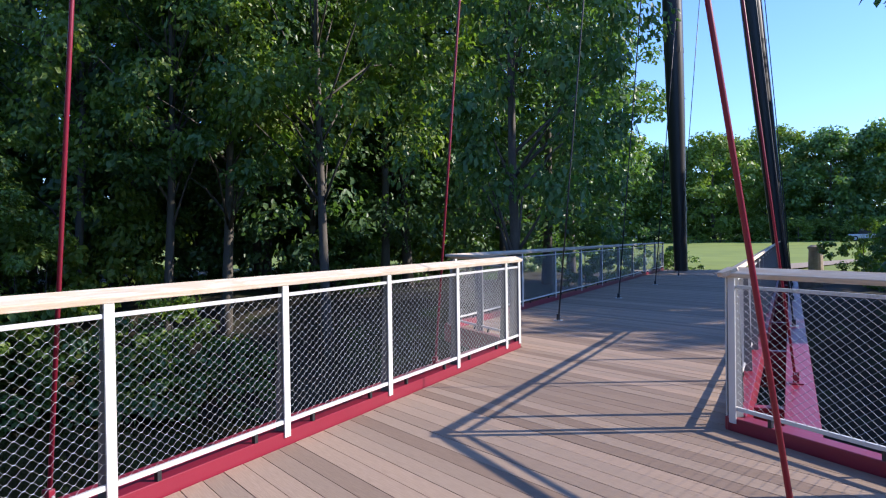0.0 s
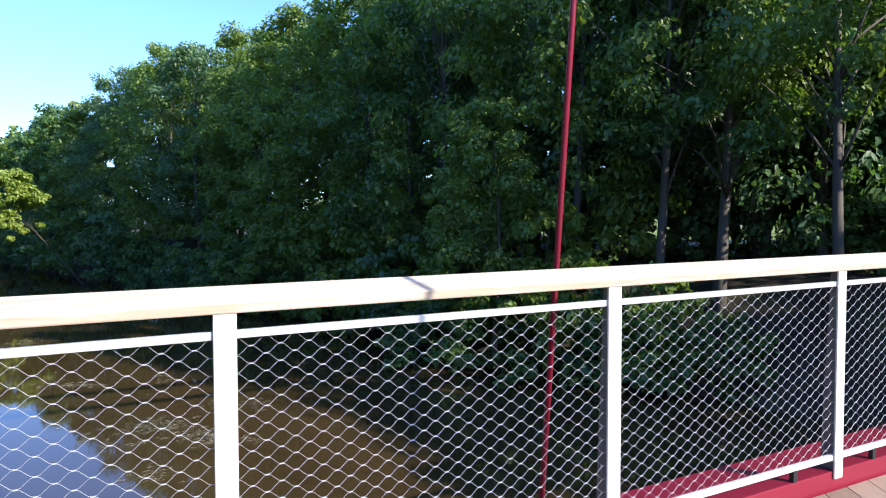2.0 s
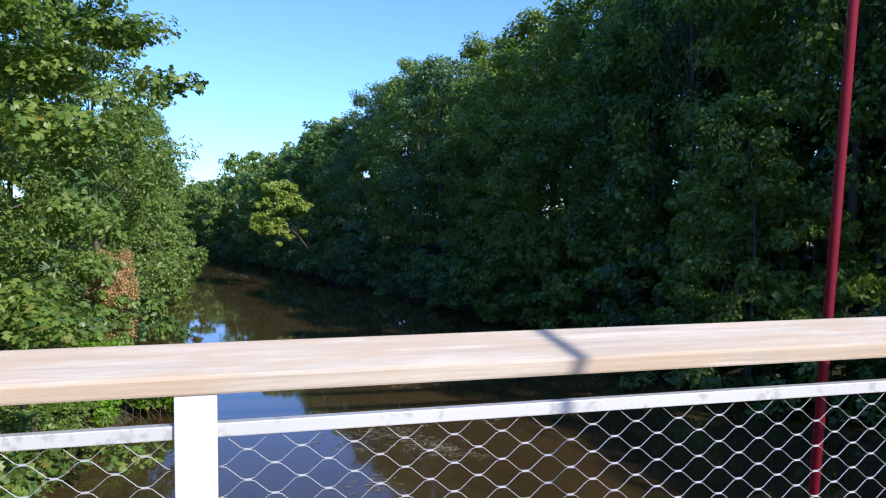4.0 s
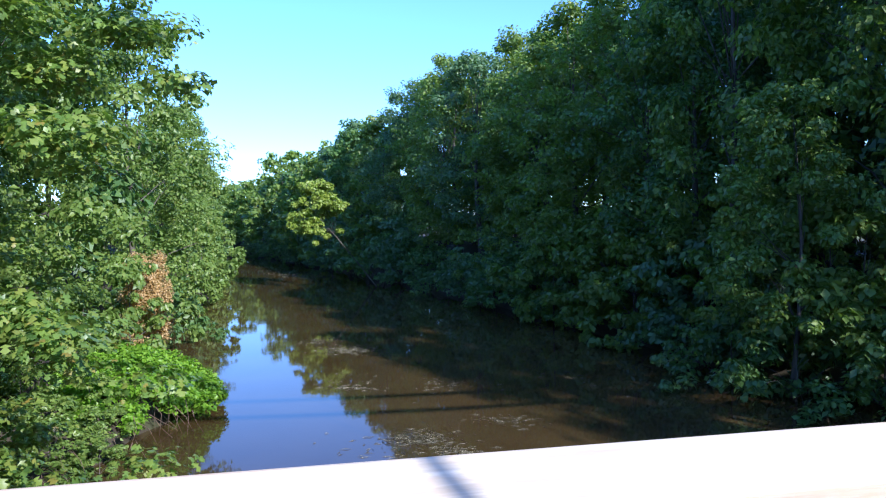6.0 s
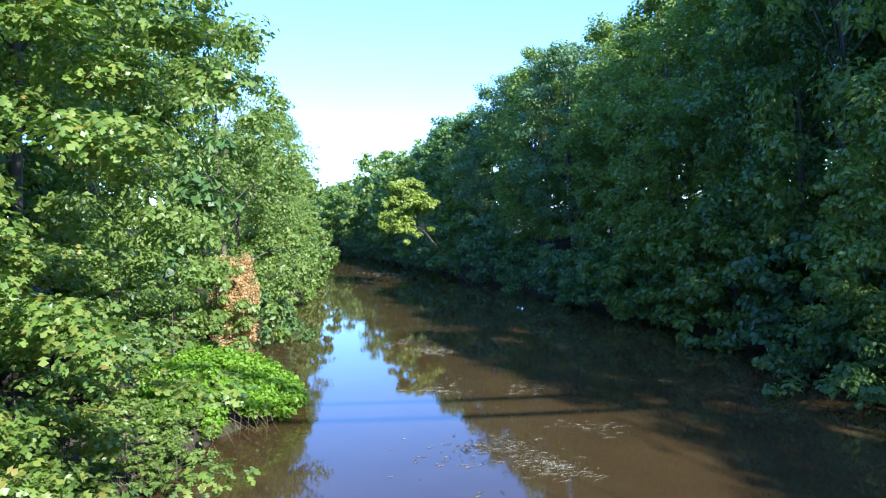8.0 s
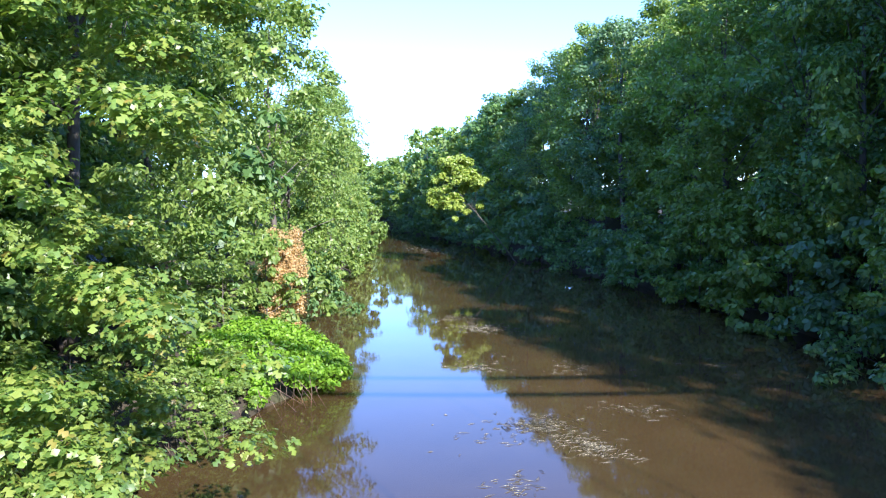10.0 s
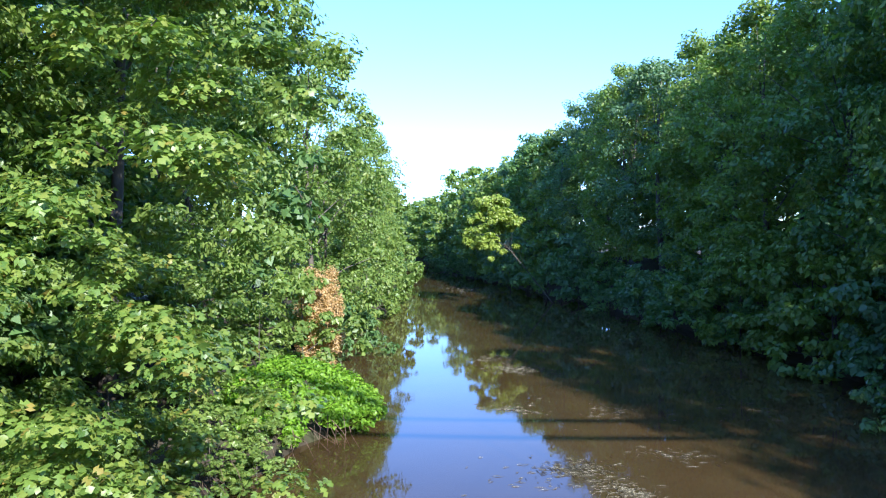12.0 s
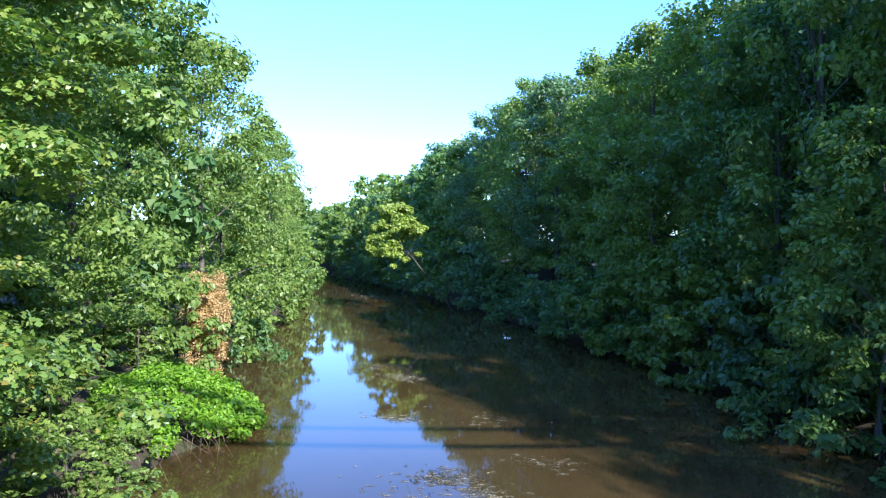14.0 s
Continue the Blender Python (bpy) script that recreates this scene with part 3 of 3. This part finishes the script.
for n_w, (wx, wy, sx_, sy_, ang, cnt) in enumerate(((3.0, 28.2, 1.2, 1.0, -0.6, 320), (2.1, 30.8, 0.8, 1.0, -0.9, 120), (3.3, 16.1, 0.8, 0.8, -0.9, 320), (4.1, 14.6, 0.55, 0.9, 0.5, 240), (2.5, 21.6, 0.7, 0.3, -0.5, 90), (5.6, 17.0, 0.9, 0.5, -0.6, 70), (5.0, 21.5, 0.8, 1.4, -0.3, 40), (2.6, 12.6, 0.6, 0.6, 0.2, 40), (2.2, 22.5, 1.2, 1.2, 0.3, 26), (2.2, 15.6, 1.0, 1.3, 0.4, 30), (8.5, 20.5, 2.2, 2.5, 0.2, 20), (1.6, 70, 1.6, 6, 0.3, 220))):
    v_, f_ = [], []
    for q in range(cnt):
        u, w = rg.gauss(0, 0.5) * sx_, rg.gauss(0, 0.5) * sy_
        px_, py_ = wx + u * math.cos(ang) - w * math.sin(ang), wy + u * math.sin(ang) + w * math.cos(ang)
        d, L, T = rg.gauss(ang, 0.6), rg.uniform(0.02, 0.16), rg.uniform(0.0015, 0.006)
        ca, sa, o, zz = math.cos(d), math.sin(d), len(v_), WATER + rg.uniform(0.003, 0.02)
        v_ += [(px_ - L * ca, py_ - L * sa, WATER + 0.003), (px_ + T * sa, py_ - T * ca, zz), (px_ + L * ca, py_ + L * sa, WATER + 0.003), (px_ - T * sa, py_ + T * ca, zz), (px_, py_, zz + 0.012)]
        f_ += [(o, o + 1, o + 4), (o + 1, o + 2, o + 4), (o + 2, o + 3, o + 4), (o + 3, o, o + 4)]
    tagged(new("floating_weed", soup("floating_weed", v_, f_, M_WEED)), "pale dry weed and flecks floating on the river", "weed", kind="stuff")
# the far edge of the field
PARK = [Kind(61, 13, 0.3, 5.0, 130, 95, 0.42, M_LEAF[2], 0.3, 5, TRI, low=0.95, spread=(0.2, 0.34)), Kind(62, 12, 0.3, 4.8, 130, 95, 0.42, M_LEAF[0], 0.3, 5, TRI, low=0.95, spread=(0.2, 0.34))]
for i in range(24):
    xx, yy = 116 + rg.uniform(-4, 5) + 13 * (i % 2), -44 + i * 3.6
    rg.choice(PARK).plant("tree", "large round park tree beyond the field", "tree", xx, yy, -1.0, rg.uniform(1.15, 1.35), rg.uniform(0, 6.28), rg.uniform(0.9, 1.08), "park trees")
for i in range(27):
    xx, yy = 109 + rg.uniform(-2, 3), -44 + i * 3.1
    FAR[0].plant("bush", "dark hedge bush along the far edge of the field", "bush", xx, yy, -1.2, rg.uniform(0.4, 0.52), rg.uniform(0, 6.28), 0.7, "far hedge")
for xx, yy, s in ((31.5, 1.4, 0.55), (33.5, 2.4, 0.8), (26, 3.6, 0.7), (29, 3.4, 0.6), (33, -5.5, 0.7), (30.5, -6.2, 0.75), (36, -7.5, 0.8), (28, -7, 0.8), (39, -6.5, 0.7), (25, -7.2, 0.8)):
    rg.choice(BUSH).plant("bush", "green bush beside the end of the bridge", "bush", xx, yy, ground_z(xx, yy) - 0.1, s, rg.uniform(0, 6.28), 1, "bushes at the bridge end")


# ---- the bridge ----
DECK = [(-8.5, 0.0), (-8.5, -4.0), (2.7, -4.0), (4.2, -2.5), (30.0, -2.5), (30.0, 1.5), (9.1, 1.5), (7.6, 0.0)]


BRACKET = bm_data("bracket", box_bm(-0.015, 0.015, -0.012, 0.012, -0.026, 0.028, 0.003), M_BLACK)


FLANGE = bm_data("post", box_bm(-0.0315, 0.0315, 0.003, 0.012, 0.05, 1.008, 0.002), M_WHITE)
bm = box_bm(-0.007, 0.007, 0.012, 0.056, 0.085, 1.005)
for v in bm.verts:
    if v.co.y > 0.03 and v.co.z < 0.5:
        v.co.y = 0.092
WEB = bm_data("web", bm, M_WEB)


def railing(label, x, y, turn, length, posts, group="bridge railings"):
    """A railing along its own x axis, with the walkway on its -y side."""
    ob = thing("railing", label, "railing", pose(x, y, 0, 0, 0, turn), group)
    part("curb", box_bm(-0.02, length + 0.02, 0.014, 0.13, -0.16, 0.085, 0.006), M_RED, ob, "red painted steel curb")
    ends = [-0.06] + [u for u in posts[1:-2:4]] + [length + 0.06]
    for a, b in zip(ends, ends[1:]):
        part("handrail", box_bm(a + 0.0005, b - 0.0005, -0.002, 0.103, 1.003, 1.037, 0.005, 21), M_RAIL, ob, "weathered pale timber handrail")
    for u in posts:
        p = part_data("post", FLANGE, ob, "white flange of the post")
        p.location = (u, 0, 0)
        part_data("web", WEB, p, "dark grey steel web of the post")
    for a, b in zip(posts, posts[1:]):
        part("top_bar", box_bm(a + 0.007, b - 0.007, 0.013, 0.033, 0.934, 0.956, 0.002), M_GALV, ob, "galvanised top bar")
        for u in (0.22, 0.78):
            br = part_data("bracket", BRACKET, ob, "small dark bracket")
            br.location = (a + (b - a) * u, 0.024, 0.11)
        part("bottom_bar", box_bm(a + 0.007, b - 0.007, 0.013, 0.035, 0.135, 0.160, 0.002), M_WHITE, ob)
        a, b = a + 0.034, b - 0.034
        part_data("wire_net", net_data(b - a, 0.774, x < -1 and abs(turn) < 1 and 6.0 < a < 13.5), ob, "diamond net of fine steel wire").location = (a, 0.023, 0.160)
    return ob


NETS = {}


def net_data(w, h, fine=False):
    """A net of crossing wires with small clamps where they meet; the fine kind has curved wires."""
    key = (round(w, 3), fine)
    if key in NETS:
        return NETS[key]
    nw = max(1, round(w / 0.0826))
    nh = round(h / 0.0475)
    cw, ch = w / nw, h / nh
    vs, fs = [], []

    def bar(p, q, t):
        d = Vector((q[0] - p[0], 0, q[1] - p[1])).normalized()
        s = Vector((-d.z, 0, d.x)) * t
        o = len(vs)
        for e in (p, q):
            c = Vector((e[0], 0, e[1]))
            vs.extend((c + s, c + Vector((0, t * 1.5, 0)) - s * 0.5, c - Vector((0, t * 1.5, 0)) - s * 0.5))
        fs.extend(((o, o + 1, o + 4, o + 3), (o + 1, o + 2, o + 5, o + 4), (o + 2, o, o + 3, o + 5)))

    if fine:
        for i in range(2 * nw):
            for j in range(2 * nh):
                x0, z0 = i * cw / 2, j * ch / 2
                up = (i + j) % 2 == 0
                pts = [(x0 + u * cw / 2, z0 + (v if up else 1 - v) * ch / 2) for u, v in ((0, 0), (0.24, 0.11), (0.76, 0.89), (1, 1))]
                for p, q in zip(pts, pts[1:]):
                    bar(p, q, 0.00058)
    else:
        for i in range(-nh, nw + 1):
            for sgn in (1, -1):
                k0, k1 = max(0, -i), min(nh, nw - i)
                if k1 <= k0:
                    continue
                a, b = ((i + k0) * cw, k0 * ch), ((i + k1) * cw, k1 * ch)
                if sgn < 0:
                    a, b = (w - a[0], a[1]), (w - b[0], b[1])
                bar(a, b, 0.0009)
    for i in range(2 * nw + 1):
        for j in range(2 * nh + 1):
            if (i + j) % 2 == 0 and 0 < i < 2 * nw:
                x, z = i * cw / 2, j * ch / 2
                bar((x - 0.006, z), (x + 0.006, z), 0.0018)
    for j in range(1, nh):
        for e, q in ((0, -0.027), (w, w + 0.027)):
            bar((e, j * ch), (q, j * ch - 0.004), 0.0008)
    NETS[key] = soup("wire_net", vs, fs, M_WIRE)
    return NETS[key]


S = 1.412
railing("white-posted railing with wire net and pale timber handrail in sun", -6 * S, 0, 0, 6 * S + 7.55, [S * i for i in range(12)] + [6 * S + 7.52])
railing("short return of the railing at the widened deck", 7.6, 0.05, 45, 2.05, [0.06, 1.02, 2.0])
railing("railing with wire net along the shaded far deck", 9.1, 1.5, 0, 20.6, [0.1] + [1.0 + 2.2 * i for i in range(9)] + [20.5])
railing("railing with wire net and grey timber handrail", 30.0, -2.5, 180, 25.8, [25.75 - 0.46 - S * i for i in range(17, -1, -1)] + [25.75])
railing("diagonal railing with wire net at the widened deck", 4.2, -2.5, 225, 2.12, [0.06, 1.5, 2.06])
railing("railing with wire net behind the walker", 2.7, -4.0, 180, 11.2, [0.06 + 1.39 * i for i in range(9)])


def girder(label, y, joint, near):
    """A girder that rises to deck level on one side of the joint and runs below the planks on the other."""
    ob = thing("edge_girder", label, "girder", pose(0, y, 0), "red edge girders")
    for x0, x1, low in ((-9, joint, 0.0 if near else 0.14), (joint, 30.2, 0.14 if near else 0.0)):
        part("web", box_bm(x0, x1, -0.09, 0.09, -0.60, -0.03 - low, 0.01), M_RED, ob)
        part("flange", box_bm(x0, x1, -0.115, 0.115, -0.03 - low, 0.004 - low, 0.006), M_RED, ob)
    return ob


girder("red steel edge girder carrying the cables", 0.385, 7.3, True)
girder("red steel edge girder under the cables", -2.97, 4.0, False)
for i in range(12):
    x = -7.8 + 3.3 * i
    cb = thing("cross_beam", "red steel cross beam under the deck", "beam", pose(x, 0, 0), "cross beams")
    part("web", box_bm(-0.06, 0.06, -2.88, 0.33, -0.5, -0.075, 0.008), M_RED, cb)
for x, w, yy in ((-9.3, 1.6, -1.3), (30.4, 1.4, -0.5)):
    ab = thing("abutment", "concrete bridge abutment on the bank", "abutment", pose(x, yy, 0))
    part("block", box_bm(-w / 2, w / 2, -3.4, 3.4, -4.5, -0.05, 0.03), M_PATH, ab)


def main_z(x):
    return 8.65 + (0.03 if x > 16 else 0.006) * (x - 16) ** 2


def cable_set(y, side, xs, label):
    """Hangers from the girder up to one main cable."""
    for x, ly, *along in xs:
        lx = along[0] if along else 0.03
        top = main_z(x) - 0.1
        ob = thing("hanger_cable", label, "cable", pose(x, y, 0), "hanger cables")
        rad = 0.0118
        pts = [(-0.02, 0, 0.004)] + [(lx * f * top - 0.02, ly * f * top, f * top) for f in (0.25, 0.5, 1.0)]
        me = soup("rod", *tube(pts, [rad] * 4, 14), M_RED if x < 10 else M_BLACK, True)
        part_data("rod", me, ob)
        z0 = pts[0][2]
        cl = part("clevis", box_bm(-0.04, 0.0, -0.026, 0.026, z0, z0 + 0.10, 0.008), M_RED if x < 10 else M_BLACK, ob)
        part_data("pin", soup("pin", *tube([(-0.02, -0.036, z0 + 0.06), (-0.02, 0.036, z0 + 0.06)], [0.009, 0.009], 10), M_GALV), cl, "steel pin")
        part("base_plate", box_bm(-0.09, 0.05, -0.06, 0.06, z0, z0 + 0.012, 0.003), M_RED if x < 10 else M_GALV, ob)
    cy = -0.25 if side < 0 else -2.0
    main = thing("suspension_cable", "dark main suspension cable high over the deck", "cable", pose(0, 0, 0), "suspension cables")
    pts = [(x, cy, main_z(x)) for x in range(-14, 30, 2)]
    part_data("strand", soup("strand", *tube(pts, [0.10] * len(pts), 8), M_BLACK, True), main)


cable_set(0.385, -1, [(-3.3, -0.055), (1.40, -0.055), (5.95, -0.075), (10.6, -0.085), (15.3, -0.08), (20.2, -0.08), (25, -0.08)], "red steel hanger rod fixed to the bridge edge")
cable_set(-2.94, 1, [(1.82, 0.145, 0.0), (6.1, 0.12), (10.7, 0.10), (15.3, 0.09), (20, 0.08)], "dark red steel hanger rod fixed to the girder")
for y, lean in ((0.75, 0.02), (-2.95, 0.10)):
    pyl = thing("pylon", "tall dark steel bridge mast thickening upward", "pylon", pose(29.2, y, -3.0))
    pts = [(-0.02 * z, lean * z, z) for z in (0, 3, 6, 9, 12, 15, 18, 22)]
    part("base_plate", box_bm(-0.4, 0.4, -0.4, 0.4, 2.2, 2.26, 0.01), M_BLACK, pyl)
    for zc in (5.2, 11.0):
        part_data("collar", soup("collar", *tube([(-0.02 * zc, lean * zc, zc), (-0.02 * zc, lean * zc, zc + 0.18)], [0.36 if zc > 8 else 0.29] * 2, 16), M_BLACK), pyl)
    part_data("mast", soup("mast", *tube(pts, [0.22, 0.24, 0.28, 0.33, 0.36, 0.36, 0.32, 0.2], 16), M_BLACK, True), pyl)

# planks, laid aslant
AX = Vector((0.56, 0.83)).normalized()
AC = Vector((AX.y, -AX.x))


def clip_half(poly, c, d):
    res = []
    for a, b in zip(poly, poly[1:] + poly[:1]):
        da, db = a.dot(c) - d, b.dot(c) - d
        if da >= 0:
            res.append(a)
        if da * db < 0:
            res.append(a.lerp(b, da / (da - db)))
    return res


deck = thing("deck", "weathered brown timber deck of slanting planks", "deck", kind="structure")
poly = [Vector(p) for p in DECK]
lo, hi = min(p.dot(AC) for p in poly), max(p.dot(AC) for p in poly)
W = 0.143
i = 0
while lo + i * W < hi:
    q = clip_half(poly, AC, lo + i * W + 0.003)
    q = clip_half(q, -AC, -(lo + (i + 1) * W - 0.003)) if len(q) > 2 else q
    i += 1
    if len(q) < 3:
        continue
    q = [p for j, p in enumerate(q) if (p - q[j - 1]).length > 1e-4]
    if len(q) < 3:
        continue
    mid = sum(q, Vector((0, 0))) / len(q)
    loc = [Vector(((p - mid).dot(AX), (p - mid).dot(-AC))) for p in q]
    dz = random.uniform(-0.0015, 0.0015)
    nq = len(loc)
    vs = [(p.x, p.y, dz) for p in loc] + [(p.x, p.y + (0.0029 if p.y > 0 else -0.0029) * (abs(abs(p.y) - (W / 2 - 0.003)) < 0.0015), -0.045) for p in loc]
    area = sum(a.x * b.y - b.x * a.y for a, b in zip(loc, loc[1:] + loc[:1]))
    order = list(range(nq)) if area > 0 else list(range(nq))[::-1]
    fs = [tuple(order), tuple(nq + j for j in order[::-1])]
    for a, b in zip(order, order[1:] + order[:1]):
        fs.append((b, a, nq + a, nq + b))
    pl = part_data("plank", soup("plank", vs, fs, M_DECK), deck)
    pl.matrix_basis = Matrix.Translation((mid.x, mid.y, 0)) @ Matrix.Rotation(math.atan2(AX.y, AX.x), 4, "Z")


# ---- beyond the bridge ----
bol = thing("bollard", "squat grey stone bollard beside the path", "bollard", pose(40, -4.0, ground_z(40, -4.0)))
part_data("shaft", soup("shaft", *tube([(0, 0, -0.2), (0, 0, 0.9), (0, 0, 1.02)], [0.34, 0.31, 0.31], 14), M_PATH), bol)
part_data("cap", soup("cap", *tube([(0, 0, 1.02), (0, 0, 1.12), (0, 0, 1.2)], [0.36, 0.36, 0.2], 14), M_PATH), bol)
M_CAR = painted("pale_car_paint", (0.62, 0.63, 0.64), (0.5, 0.5, 0.5), 0.25, 0.0, 0.75)
car = thing("car", "pale parked car beyond the field", "car", pose(107.5, -11.5, ground_z(107.5, -11.5), 0, 0, 84))
bm = box_bm(-2.1, 2.1, -0.88, 0.88, 0.32, 0.86, 0.12)
part("body", bm, M_CAR, car)
cab = box_bm(-1.25, 1.1, -0.78, 0.78, 0.82, 1.42, 0.08)
for v in cab.verts:
    if v.co.z > 1.1:
        v.co.x *= 0.72
part("cabin", cab, M_BLACK, car, "dark glazed cabin")
part("roof", box_bm(-0.85, 0.72, -0.7, 0.7, 1.41, 1.47, 0.02), M_CAR, car)
for wx_ in (-1.3, 1.3):
    for wy_ in (-0.86, 0.86):
        w = part_data("wheel", soup("wheel", *tube([(0, -0.1, 0), (0, 0.1, 0)], [0.33, 0.33], 16), M_BLACK), car)
        w.location = (wx_, wy_, 0.33)
        part_data("rim", soup("rim", *tube([(0, -0.11, 0), (0, 0.11, 0)], [0.2, 0.2], 12), M_GALV), w)
